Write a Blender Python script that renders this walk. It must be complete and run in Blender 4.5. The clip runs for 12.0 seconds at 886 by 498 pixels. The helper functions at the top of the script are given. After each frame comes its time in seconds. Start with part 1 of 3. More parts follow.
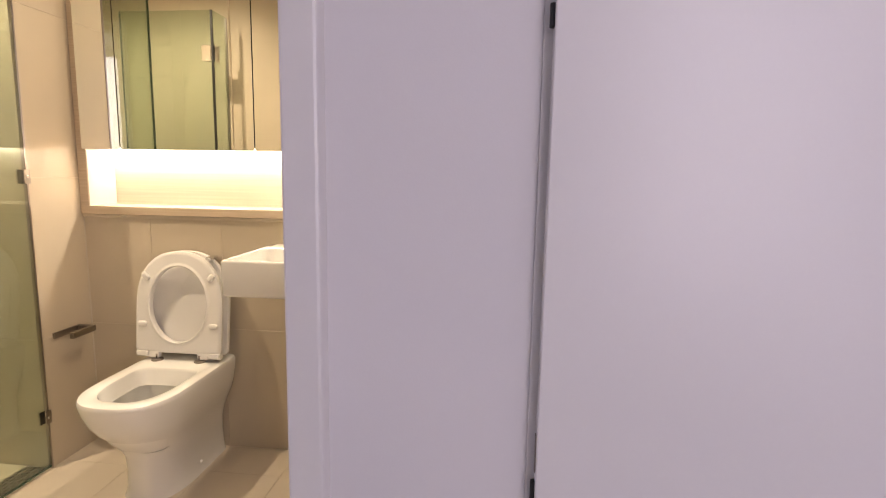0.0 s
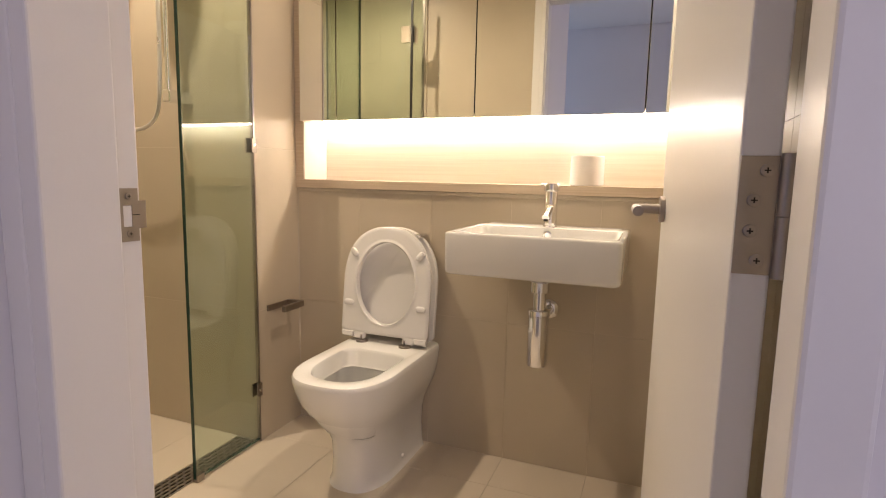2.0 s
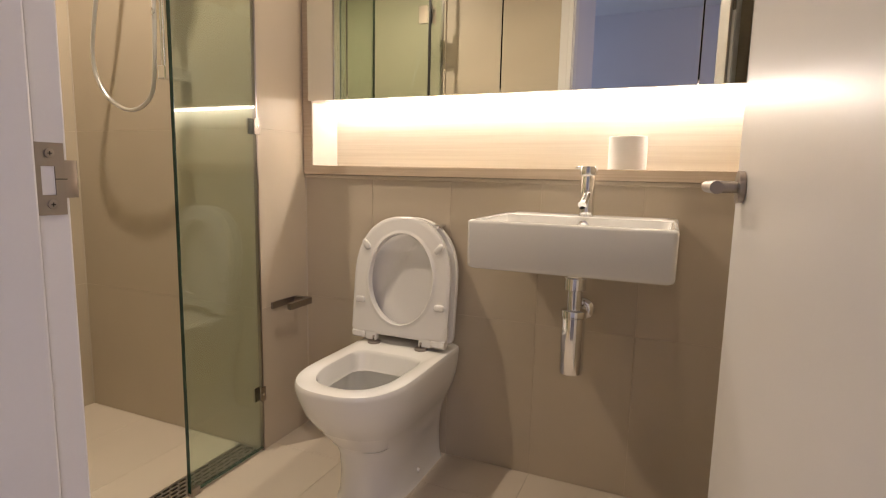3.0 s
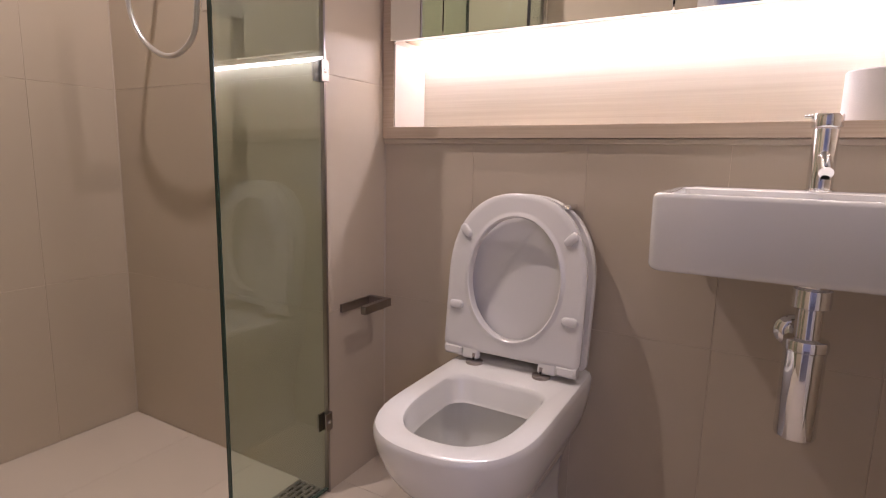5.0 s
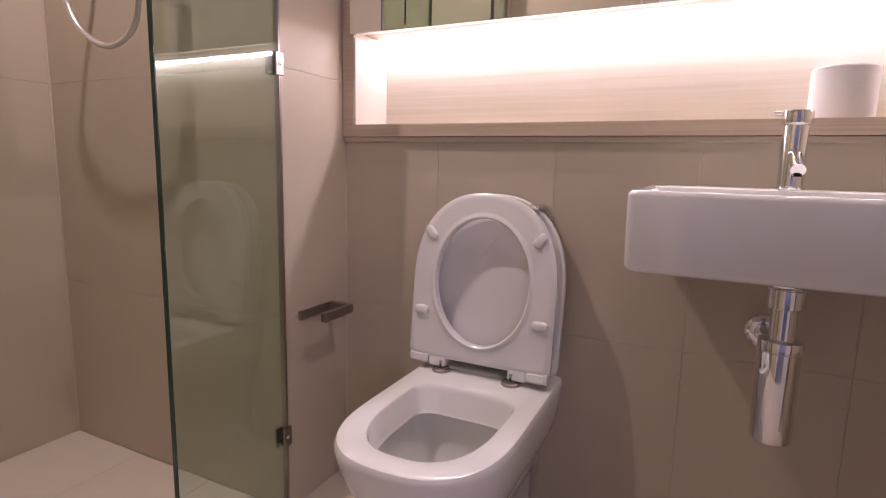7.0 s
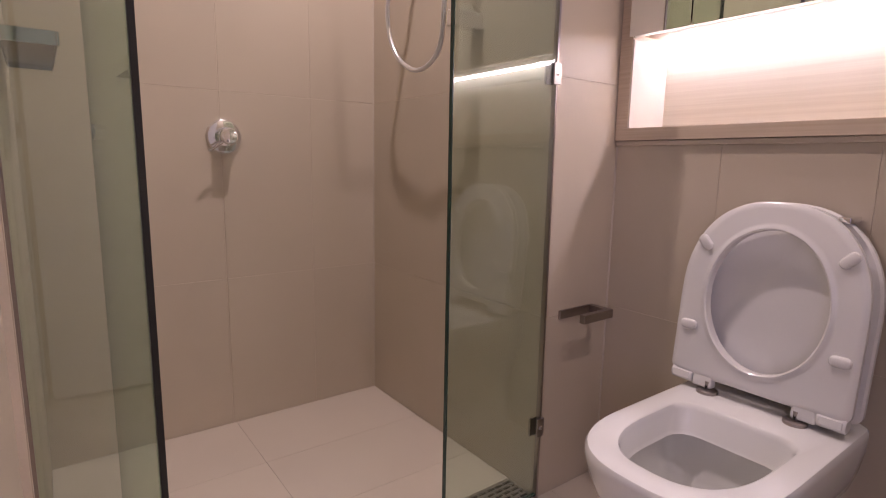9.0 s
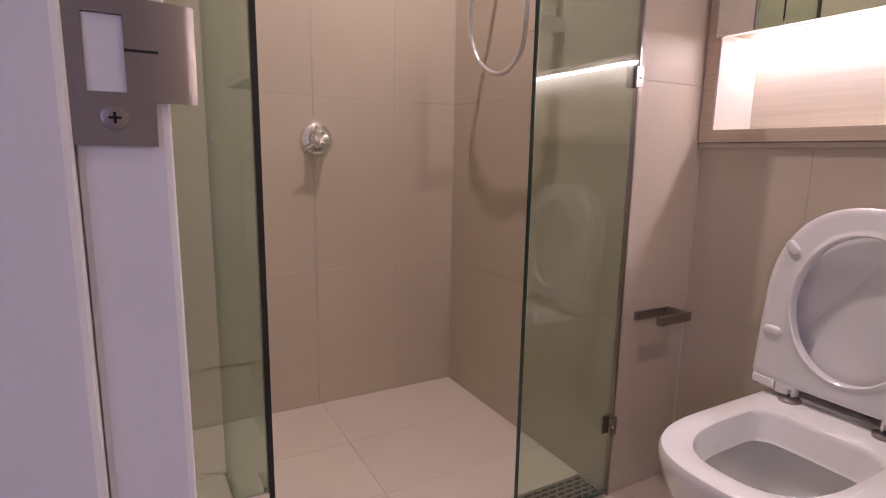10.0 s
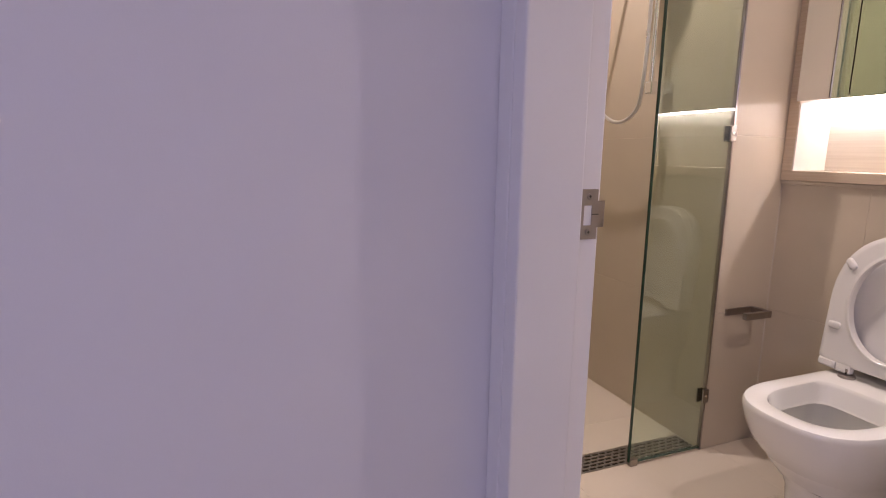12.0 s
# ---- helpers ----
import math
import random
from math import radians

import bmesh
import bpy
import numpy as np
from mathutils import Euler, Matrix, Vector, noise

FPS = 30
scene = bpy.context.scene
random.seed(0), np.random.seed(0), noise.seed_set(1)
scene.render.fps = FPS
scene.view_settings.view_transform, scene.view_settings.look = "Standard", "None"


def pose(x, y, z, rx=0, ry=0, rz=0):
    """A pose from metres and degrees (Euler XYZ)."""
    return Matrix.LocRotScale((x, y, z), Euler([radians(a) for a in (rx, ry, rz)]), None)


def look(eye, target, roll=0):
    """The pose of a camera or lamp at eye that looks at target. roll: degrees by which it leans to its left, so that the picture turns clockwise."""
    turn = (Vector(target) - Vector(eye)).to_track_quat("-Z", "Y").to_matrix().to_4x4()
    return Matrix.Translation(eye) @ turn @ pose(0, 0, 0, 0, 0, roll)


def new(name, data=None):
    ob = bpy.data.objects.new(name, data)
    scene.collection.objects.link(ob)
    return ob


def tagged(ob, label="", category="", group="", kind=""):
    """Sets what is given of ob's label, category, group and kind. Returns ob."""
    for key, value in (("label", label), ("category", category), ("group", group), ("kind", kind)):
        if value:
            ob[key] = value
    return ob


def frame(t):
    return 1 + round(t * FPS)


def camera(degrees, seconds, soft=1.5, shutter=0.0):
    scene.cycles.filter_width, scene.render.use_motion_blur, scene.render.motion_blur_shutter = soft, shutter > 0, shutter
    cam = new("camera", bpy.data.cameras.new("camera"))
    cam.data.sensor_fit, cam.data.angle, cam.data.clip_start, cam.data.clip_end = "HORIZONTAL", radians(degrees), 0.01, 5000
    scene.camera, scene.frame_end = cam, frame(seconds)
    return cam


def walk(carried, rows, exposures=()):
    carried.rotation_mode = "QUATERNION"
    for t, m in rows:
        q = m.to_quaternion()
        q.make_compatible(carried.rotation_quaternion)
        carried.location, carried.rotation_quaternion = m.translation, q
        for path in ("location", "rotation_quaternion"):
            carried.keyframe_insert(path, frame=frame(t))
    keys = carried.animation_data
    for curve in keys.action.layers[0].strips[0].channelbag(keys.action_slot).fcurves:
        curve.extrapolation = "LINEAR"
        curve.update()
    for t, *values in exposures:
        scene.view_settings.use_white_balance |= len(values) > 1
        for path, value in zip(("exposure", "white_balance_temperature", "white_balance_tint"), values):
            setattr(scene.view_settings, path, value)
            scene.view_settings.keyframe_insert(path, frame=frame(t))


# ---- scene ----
cam = camera(78.9, 12.0, soft=1.1)
PATH = [
    (0, (1.686, -2.013, 1.154), (1.484, -0.044, 0.874), 1.0),
    (0.5, (1.6, -2.048, 1.139), (1.183, -0.11, 0.873), 1.1),
    (1, (1.515, -1.997, 1.102), (0.951, -0.096, 0.841), 1.2),
    (1.5, (1.422, -1.917, 1.055), (0.753, -0.05, 0.797), 1.0),
    (2, (1.353, -1.804, 1.014), (0.628, 0.042, 0.753), 1.2),
    (2.5, (1.323, -1.73, 0.988), (0.568, 0.104, 0.728), 1.1),
    (2.7, (1.308, -1.7, 0.981), (0.543, 0.129, 0.72), 1.2),
    (4.3, (1.029, -1.325, 0.918), (0.167, 0.451, 0.599), 1.0),
    (4.5, (1.001, -1.31, 0.912), (0.117, 0.456, 0.598), 1.2),
    (5, (0.936, -1.271, 0.904), (-0.042, 0.445, 0.585), 1.3),
    (5.5, (0.906, -1.258, 0.891), (-0.212, 0.37, 0.575), 1.3),
    (6, (0.902, -1.251, 0.892), (-0.325, 0.299, 0.589), 1.4),
    (6.5, (0.906, -1.224, 0.895), (-0.207, 0.41, 0.591), 1.5),
    (6.7, (0.906, -1.219, 0.893), (-0.081, 0.494, 0.59), 1.5),
    (7.1, (0.907, -1.221, 0.894), (0.055, 0.562, 0.589), 1.3),
    (7.5, (0.908, -1.226, 0.897), (-0.007, 0.531, 0.588), 1.2),
    (7.9, (0.909, -1.232, 0.901), (-0.241, 0.39, 0.587), 1.0),
    (8.3, (0.91, -1.238, 0.904), (-0.455, 0.189, 0.586), 0.9),
    (8.5, (0.915, -1.243, 0.905), (-0.547, 0.083, 0.584), 0.9),
    (9, (0.925, -1.254, 0.903), (-0.66, -0.077, 0.582), 1.0),
    (9.5, (0.943, -1.275, 0.909), (-0.751, -0.266, 0.577), 1.0),
    (10, (0.963, -1.305, 0.924), (-0.759, -0.349, 0.577), 1.0),
    (10.5, (1.024, -1.421, 0.957), (-0.706, -0.48, 0.605), 1.0),
    (11, (1.128, -1.542, 1.007), (-0.644, -0.679, 0.664), 1.0),
    (11.5, (1.226, -1.638, 1.048), (-0.586, -0.868, 0.697), 0.9),
    (12, (1.335, -1.758, 1.037), (-0.501, -1.047, 0.688), 0.9),
]
EXPO = [(0.0, 0.28, 7000, 12), (0.5, 0.26, 7050, 14), (1.5, 0.12, 6750, 14), (2.7, -0.16, 6450, 13), (4.3, -0.46, 5550, 25), (9.5, -0.52, 5550, 36), (10.5, -0.45, 5500, 36), (12.0, -0.2, 5700, 27)]
walk(cam, [(t, look(eye, target, roll)) for t, eye, target, roll in PATH], EXPO)

# ---- world and light ----
world = bpy.data.worlds.new("sky")
world.use_nodes = True
scene.world = world
sky = world.node_tree.nodes.new("ShaderNodeTexSky")
sky.sky_type, sky.sun_disc, sky.sun_elevation, sky.sun_rotation = "NISHITA", False, radians(20), radians(120)
back = world.node_tree.nodes["Background"]
back.inputs["Strength"].default_value = 0.1
world.node_tree.links.new(sky.outputs["Color"], back.inputs["Color"])


def lamp(name, kind, energy, color, m, **kw):
    d = bpy.data.lights.new(name, kind)
    d.energy, d.color = energy, color
    for k, v in kw.items():
        if k == "size":
            d.size = v
        if k == "size_y":
            d.shape, d.size_y = "RECTANGLE", v
        if k == "radius":
            d.shadow_soft_size = v
        if k == "spot":
            d.spot_size, d.spot_blend = radians(v), 0.85
    ob = new(name, d)
    ob.matrix_world = m
    tagged(ob, kind="structure")
    return ob


WARM = (1.0, 0.83, 0.62)
DOWN = [(-0.26, -0.60), (0.42, -0.25), (1.16, -0.25)]
DOWN_W = [78, 9, 40]
for (x, y), w, cone in zip(DOWN, DOWN_W, (150, 160, 160)):
    lamp("downlight_lamp", "SPOT", w, WARM, pose(x, y, 2.385), radius=0.018, spot=cone)
# daylight through the window of the room before the bathroom
lamp("window_daylight", "AREA", 16, (0.90, 0.81, 1.0), pose(2.72, -3.52, 1.45, 90, 0, 0), size=0.8, size_y=1.7)
# unseen window added in its west wall to brighten the mirrored far wall
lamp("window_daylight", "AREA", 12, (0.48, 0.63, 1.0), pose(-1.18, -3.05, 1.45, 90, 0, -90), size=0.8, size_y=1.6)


# ---- materials ----
def material(name, color, rough=0.5, metal=0.0, vary=0.08, scale=6.0, bump=0.0, bump_scale=200.0, coat=0.0, per_piece=0.0, spec=0.5):
    m = bpy.data.materials.new(name)
    m.use_nodes = True
    n, l = m.node_tree.nodes, m.node_tree.links
    b = n["Principled BSDF"]
    b.inputs["Roughness"].default_value, b.inputs["Metallic"].default_value = rough, metal
    b.inputs["Coat Weight"].default_value = coat
    b.inputs["Specular IOR Level"].default_value = spec
    co = n.new("ShaderNodeTexCoord")
    geo = n.new("ShaderNodeNewGeometry")
    big, fine = n.new("ShaderNodeTexNoise"), n.new("ShaderNodeTexNoise")
    for t, sc in ((big, scale), (fine, bump_scale)):
        t.inputs["Scale"].default_value, t.inputs["Detail"].default_value = sc, 4
        l.new(geo.outputs["Position"], t.inputs["Vector"])
    add = n.new("ShaderNodeMath")
    add.operation = "MULTIPLY_ADD"
    l.new(fine.outputs["Fac"], add.inputs[0])
    add.inputs[1].default_value = 0.35
    l.new(big.outputs["Fac"], add.inputs[2])
    rng = n.new("ShaderNodeMapRange")
    l.new(add.outputs[0], rng.inputs["Value"])
    rng.inputs["From Min"].default_value, rng.inputs["From Max"].default_value = 0.35, 1.0
    rng.inputs["To Min"].default_value, rng.inputs["To Max"].default_value = 1 - vary, 1 + vary
    hsv = n.new("ShaderNodeHueSaturation")
    hsv.inputs["Color"].default_value = (*color, 1)
    if per_piece:
        info = n.new("ShaderNodeObjectInfo")
        pr = n.new("ShaderNodeMapRange")
        l.new(info.outputs["Random"], pr.inputs["Value"])
        pr.inputs["To Min"].default_value, pr.inputs["To Max"].default_value = 1 - per_piece, 1 + per_piece
        mul = n.new("ShaderNodeMath")
        mul.operation = "MULTIPLY"
        l.new(rng.outputs[0], mul.inputs[0])
        l.new(pr.outputs[0], mul.inputs[1])
        l.new(mul.outputs[0], hsv.inputs["Value"])
    else:
        l.new(rng.outputs[0], hsv.inputs["Value"])
    l.new(hsv.outputs["Color"], b.inputs["Base Color"])
    rr = n.new("ShaderNodeMapRange")
    l.new(big.outputs["Fac"], rr.inputs["Value"])
    rr.inputs["To Min"].default_value, rr.inputs["To Max"].default_value = rough * 0.82, min(1, rough * 1.18)
    l.new(rr.outputs[0], b.inputs["Roughness"])
    if bump:
        bp = n.new("ShaderNodeBump")
        bp.inputs["Strength"].default_value, bp.inputs["Distance"].default_value = bump, 0.001
        l.new(fine.outputs["Fac"], bp.inputs["Height"])
        l.new(bp.outputs[0], b.inputs["Normal"])
    return m


def wood_material(name, light, dark, grain=(0.6, 45.0, 45.0)):
    m = material(name, light, 0.45, bump_scale=300)
    n, l = m.node_tree.nodes, m.node_tree.links
    geo = n.new("ShaderNodeNewGeometry")
    mp = n.new("ShaderNodeMapping")
    mp.inputs["Scale"].default_value = grain
    l.new(geo.outputs["Position"], mp.inputs["Vector"])
    t = n.new("ShaderNodeTexNoise")
    t.inputs["Scale"].default_value, t.inputs["Detail"].default_value, t.inputs["Roughness"].default_value = 3.0, 6, 0.65
    l.new(mp.outputs[0], t.inputs["Vector"])
    ramp = n.new("ShaderNodeValToRGB")
    ramp.color_ramp.elements[0].position, ramp.color_ramp.elements[0].color = 0.35, (*dark, 1)
    ramp.color_ramp.elements[1].position, ramp.color_ramp.elements[1].color = 0.62, (*light, 1)
    l.new(t.outputs["Fac"], ramp.inputs["Fac"])
    l.new(ramp.outputs["Color"], n["Principled BSDF"].inputs["Base Color"])
    return m


def glass_material(name, tint):
    m = bpy.data.materials.new(name)
    m.use_nodes = True
    n, l = m.node_tree.nodes, m.node_tree.links
    n.remove(n["Principled BSDF"])
    mix, gl, tr, lw = n.new("ShaderNodeMixShader"), n.new("ShaderNodeBsdfGlossy"), n.new("ShaderNodeBsdfTransparent"), n.new("ShaderNodeLayerWeight")
    gl.inputs["Roughness"].default_value = 0.0
    gl.inputs["Color"].default_value = (0.95, 1, 0.96, 1)
    tr.inputs["Color"].default_value = (*tint, 1)
    lw.inputs["Blend"].default_value = 0.5
    pw, sc = n.new("ShaderNodeMath"), n.new("ShaderNodeMath")
    pw.operation, sc.operation = "POWER", "MULTIPLY_ADD"
    l.new(lw.outputs["Facing"], pw.inputs[0])
    pw.inputs[1].default_value = 5.0
    l.new(pw.outputs[0], sc.inputs[0])
    sc.inputs[1].default_value, sc.inputs[2].default_value = 0.9, 0.08
    l.new(sc.outputs[0], mix.inputs[0])
    l.new(tr.outputs[0], mix.inputs[1])
    l.new(gl.outputs[0], mix.inputs[2])
    l.new(mix.outputs[0], n["Material Output"].inputs["Surface"])
    return m


def emitter(name, color, strength):
    m = bpy.data.materials.new(name)
    m.use_nodes = True
    b = m.node_tree.nodes["Principled BSDF"]
    b.inputs["Emission Color"].default_value, b.inputs["Emission Strength"].default_value = (*color, 1), strength
    return m


TILE = material("wall_tile", (0.505, 0.435, 0.336), 0.42, vary=0.05, scale=3, bump=0.06, bump_scale=900, per_piece=0.02)
FLOOR_TILE = material("floor_tile", (0.58, 0.51, 0.42), 0.5, vary=0.05, scale=3, bump=0.08, bump_scale=700, per_piece=0.025)
GROUT = material("grout", (0.70, 0.62, 0.52), 0.9, vary=0.1)
DARK_GROUT = material("floor_grout", (0.22, 0.19, 0.16), 0.9, vary=0.1)
PAINT = material("white_wall_paint", (0.74, 0.72, 0.73), 0.75, vary=0.02, scale=2.5, bump=0.10, bump_scale=420)
GLOSS = material("white_door_paint", (0.76, 0.74, 0.73), 0.32, vary=0.02, scale=3, bump=0.03, bump_scale=260)
CEIL = material("ceiling_paint", (0.8, 0.79, 0.77), 0.9, vary=0.02)
CARPET = material("carpet", (0.25, 0.23, 0.22), 0.95, vary=0.2, scale=40, bump=0.6, bump_scale=500)
WOOD = wood_material("oak_laminate", (0.58, 0.475, 0.355), (0.49, 0.39, 0.28))
# same oak lightened: the LED glow on the niche back is in its colour
OAK_LIT = wood_material("lit_oak_laminate", (0.72, 0.66, 0.545), (0.65, 0.585, 0.475))
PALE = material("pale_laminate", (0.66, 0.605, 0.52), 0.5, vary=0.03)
CERAMIC = material("white_ceramic", (0.74, 0.73, 0.70), 0.08, vary=0.012, scale=4, coat=0.3)
PLASTIC = material("white_plastic", (0.73, 0.71, 0.685), 0.22, vary=0.012)
CHROME = material("chrome", (0.82, 0.82, 0.83), 0.07, 1.0, vary=0.02)
STEEL = material("brushed_steel", (0.34, 0.30, 0.27), 0.3, 1.0, vary=0.06, scale=30, bump=0.05, bump_scale=900)
HOSE = material("silver_hose", (0.72, 0.72, 0.74), 0.28, 0.85, vary=0.04)
GRATE = material("steel_grate", (0.40, 0.38, 0.36), 0.38, 1.0, vary=0.1, scale=30)
BLACK = material("black_seal", (0.012, 0.012, 0.013), 0.5, vary=0.2)
# near-black for slots, holes and gaps: their shade is put into the colour
DARK = material("recess_shade", (0.02, 0.018, 0.016), 0.9, vary=0.1)
PAPER = material("tissue_paper", (0.82, 0.80, 0.78), 0.95, vary=0.03, bump=0.4, bump_scale=350)
WATER = material("water", (0.62, 0.62, 0.58), 0.02, vary=0.01, coat=1.0)
EDGE = material("glass_edge", (0.018, 0.05, 0.038), 0.2, vary=0.1)
GLASS = glass_material("green_glass", (0.845, 0.902, 0.848))
CLEAR = glass_material("window_glass", (0.95, 0.97, 0.97))
MIRROR = material("mirror", (0.88, 0.90, 0.86), 0.015, 1.0, vary=0.0)
LED = emitter("led_strip", (1.0, 0.91, 0.80), 42.0)
LENS = emitter("downlight_lens", (1.0, 0.82, 0.6), 12.0)


# ---- building helpers ----
def finish(bm, name, mat, parent=None, label="", smooth=False, mats=None):
    bmesh.ops.recalc_face_normals(bm, faces=bm.faces)
    me = bpy.data.meshes.new(name)
    bm.to_mesh(me)
    bm.free()
    for mm in (mats or [mat]):
        me.materials.append(mm)
    if smooth:
        me.polygons.foreach_set("use_smooth", [True] * len(me.polygons))
        me.set_sharp_from_angle(angle=radians(38))
    ob = new(name, me)
    if parent:
        ob.parent = parent
    if label:
        ob["label"] = label
    return ob


def part(name, bm, mat, parent, label="", smooth=False):
    return finish(bm, name, mat, parent, label, smooth)


def thing(name, label, category, group=""):
    return tagged(new(name), label, category, group)


def box(x0, x1, y0, y1, z0, z1, bevel=0.0, seg=2, bm=None):
    own = bm is None
    if own:
        bm = bmesh.new()
    r = bmesh.ops.create_cube(bm, size=1)
    bmesh.ops.transform(bm, verts=r["verts"], matrix=Matrix.LocRotScale(((x0 + x1) / 2, (y0 + y1) / 2, (z0 + z1) / 2), None, (abs(x1 - x0), abs(y1 - y0), abs(z1 - z0))))
    if bevel:
        ed = list({e for v in r["verts"] for e in v.link_edges})
        bmesh.ops.bevel(bm, geom=ed, offset=bevel, segments=seg, affect="EDGES", profile=0.5)
    return bm


def loft(rings, bm=None, cap0=True, cap1=True):
    bm = bm or bmesh.new()
    rows = [[bm.verts.new(p) for p in r] for r in rings]
    n = len(rows[0])
    for a, b in zip(rows, rows[1:]):
        for i in range(n):
            bm.faces.new((a[i], a[(i + 1) % n], b[(i + 1) % n], b[i]))
    if cap0:
        bm.faces.new(rows[0][::-1])
    if cap1:
        bm.faces.new(rows[-1])
    return bm


def lathe(profile, n=32, axis="z", at=(0, 0, 0), bm=None, caps=True):
    """profile: (radius, height) pairs turned about an axis through at."""
    at = Vector(at)
    rings = []
    for r, h in profile:
        ring = []
        for i in range(n):
            a = 2 * math.pi * i / n
            c, s = r * math.cos(a), r * math.sin(a)
            p = {"z": (c, s, h), "y": (c, h, s), "x": (h, c, s)}[axis]
            ring.append(at + Vector(p))
        rings.append(ring)
    return loft(rings, bm, caps, caps)


def tube(points, r, n=12, bm=None):
    pts = [Vector(p) for p in points]
    rings, up = [], Vector((0.123, 0.31, 1)).normalized()
    for i, p in enumerate(pts):
        d = (pts[min(i + 1, len(pts) - 1)] - pts[max(i - 1, 0)]).normalized()
        u = (up - d * up.dot(d)).normalized()
        up = u
        v = d.cross(u)
        rings.append([p + r * (math.cos(2 * math.pi * k / n) * u + math.sin(2 * math.pi * k / n) * v) for k in range(n)])
    return loft(rings, bm)


def smooth_path(pts, steps=10):
    pts = [Vector(p) for p in pts]
    out = []
    for i in range(len(pts) - 1):
        p0, p1, p2, p3 = pts[max(i - 1, 0)], pts[i], pts[i + 1], pts[min(i + 2, len(pts) - 1)]
        for s in range(steps):
            t = s / steps
            out.append(0.5 * ((2 * p1) + (p2 - p0) * t + (2 * p0 - 5 * p1 + 4 * p2 - p3) * t * t + (3 * p1 - p0 - 3 * p2 + p3) * t ** 3))
    return out + [pts[-1]]


def rounded_rect(x0, x1, y0, y1, r, z, seg=5):
    pts = []
    for cx, cy, a0 in ((x1 - r, y1 - r, 0), (x0 + r, y1 - r, 90), (x0 + r, y0 + r, 180), (x1 - r, y0 + r, 270)):
        for k in range(seg + 1):
            a = radians(a0 + 90 * k / seg)
            pts.append((cx + r * math.cos(a), cy + r * math.sin(a), z))
    return pts


def screw(parent, at, axis, r=0.0045):
    """A countersunk screw head with a cross slot; its face looks along axis."""
    s = 1 if axis[0] == "+" else -1
    d = 0.0012 * s
    p = part("screw", lathe([(r, 0), (r, d), (r * 0.75, d * 1.3)], 14, axis[1], at), STEEL, parent, smooth=True)
    cx, cy, cz = at
    bm = bmesh.new()
    e = d * 1.45
    for w, h in ((r * 0.45, r * 0.11), (r * 0.11, r * 0.45)):
        if axis[1] == "x":
            box(cx, cx + e, cy - w, cy + w, cz - h, cz + h, bm=bm)
        else:
            box(cx - w, cx + w, cy, cy + e, cz - h, cz + h, bm=bm)
    part("slot", bm, DARK, p)


def structure(name, bm, mat, label="", smooth=False):
    return tagged(finish(bm, name, mat, None, label, smooth), kind="structure")


# ---- the rooms' shell ----
H = 2.42
NEAR = -1.300      # face of the shower's near wall
NP = -1.312        # inner face of the door wall
OUT = -1.40        # outer face of the door wall
LEFT = -0.896
SHB = -0.236       # shower's back wall
BACK = 0.015
RIGHT = 1.53
T = 0.0015         # tile thickness
structure("wall_back", box(-0.0, RIGHT + 0.15, BACK + T, 0.33, -0.02, 0.9655), GROUT, "backing of the beige tiled wall")
structure("wall_back_recess", box(-0.0, RIGHT + 0.15, 0.171, 0.33, 0.9655, H), GROUT, "wall behind the recessed cabinet")
structure("wall_back_top", box(-0.0, RIGHT + 0.15, 0.0, 0.171, 2.302, H), CEIL, "white painted bulkhead above the cabinet")
structure("wall_nib", box(LEFT - 0.15, -T + 0.004, SHB + T, 0.33, -0.02, H), GROUT, "backing of the tiled shower wall")
structure("wall_shower", box(LEFT - 0.15, LEFT - T, NP - 0.0028, SHB + T, -0.02, H), GROUT, "backing of the tiled shower side wall")
structure("wall_right", box(RIGHT, RIGHT + 0.15, NP, BACK + T, -0.02, H), GROUT, "backing of the tiled wall behind the open door")
XL, XR, HEAD = 0.733, 1.442, 1.985
structure("wall_door_left", box(LEFT - 0.15, XL - 0.03, OUT + 0.004, NP - 0.003, -0.02, H), PAINT, "white painted wall beside the bathroom door")
structure("wall_door_right", box(XR + 0.0415, 3.3, OUT + 0.001, NP - 0.003, -0.02, H), PAINT, "white painted wall beside the bathroom door")
structure("wall_door_head", box(XL - 0.03, XR + 0.03, OUT + 0.004, NP - 0.003, HEAD + 0.03, H), PAINT, "white painted wall above the bathroom door")
structure("wall_near_shower", box(LEFT - 0.15, 0.02, NP - 0.0028, NEAR - T, -0.02, H), GROUT, "backing of the tiled shower wall")
structure("wall_near_inner", box(0.02, XL - 0.03, NP - 0.0028, NP, 0, H), TILE, "beige wall face beside the door")
structure("wall_near_inner_right", box(XR + 0.042, RIGHT, NP - 0.0028, NP, 0, H), TILE, "beige wall face behind the door")
structure("wall_near_inner_head", box(XL - 0.03, XR + 0.03, NP - 0.0028, NP, HEAD + 0.03, H), TILE, "beige wall face above the door")
structure("floor_base", box(LEFT - 0.15, RIGHT + 0.15, OUT + 0.05, 0.33, -0.06, -0.012), DARK_GROUT, "screed under the floor tiles")
structure("floor_bed", box(LEFT, -0.1075, NEAR, SHB, -0.0118, -0.0028), DARK_GROUT, "grout bed of the shower floor")
structure("floor_bed", box(-0.0105, RIGHT, NP, BACK, -0.0118, -0.0028), DARK_GROUT, "grout bed of the bathroom floor")
structure("ceiling", box(LEFT - 0.15, RIGHT + 0.15, NEAR - 0.05, 0.33, H, H + 0.1), CEIL, "white painted plaster ceiling")
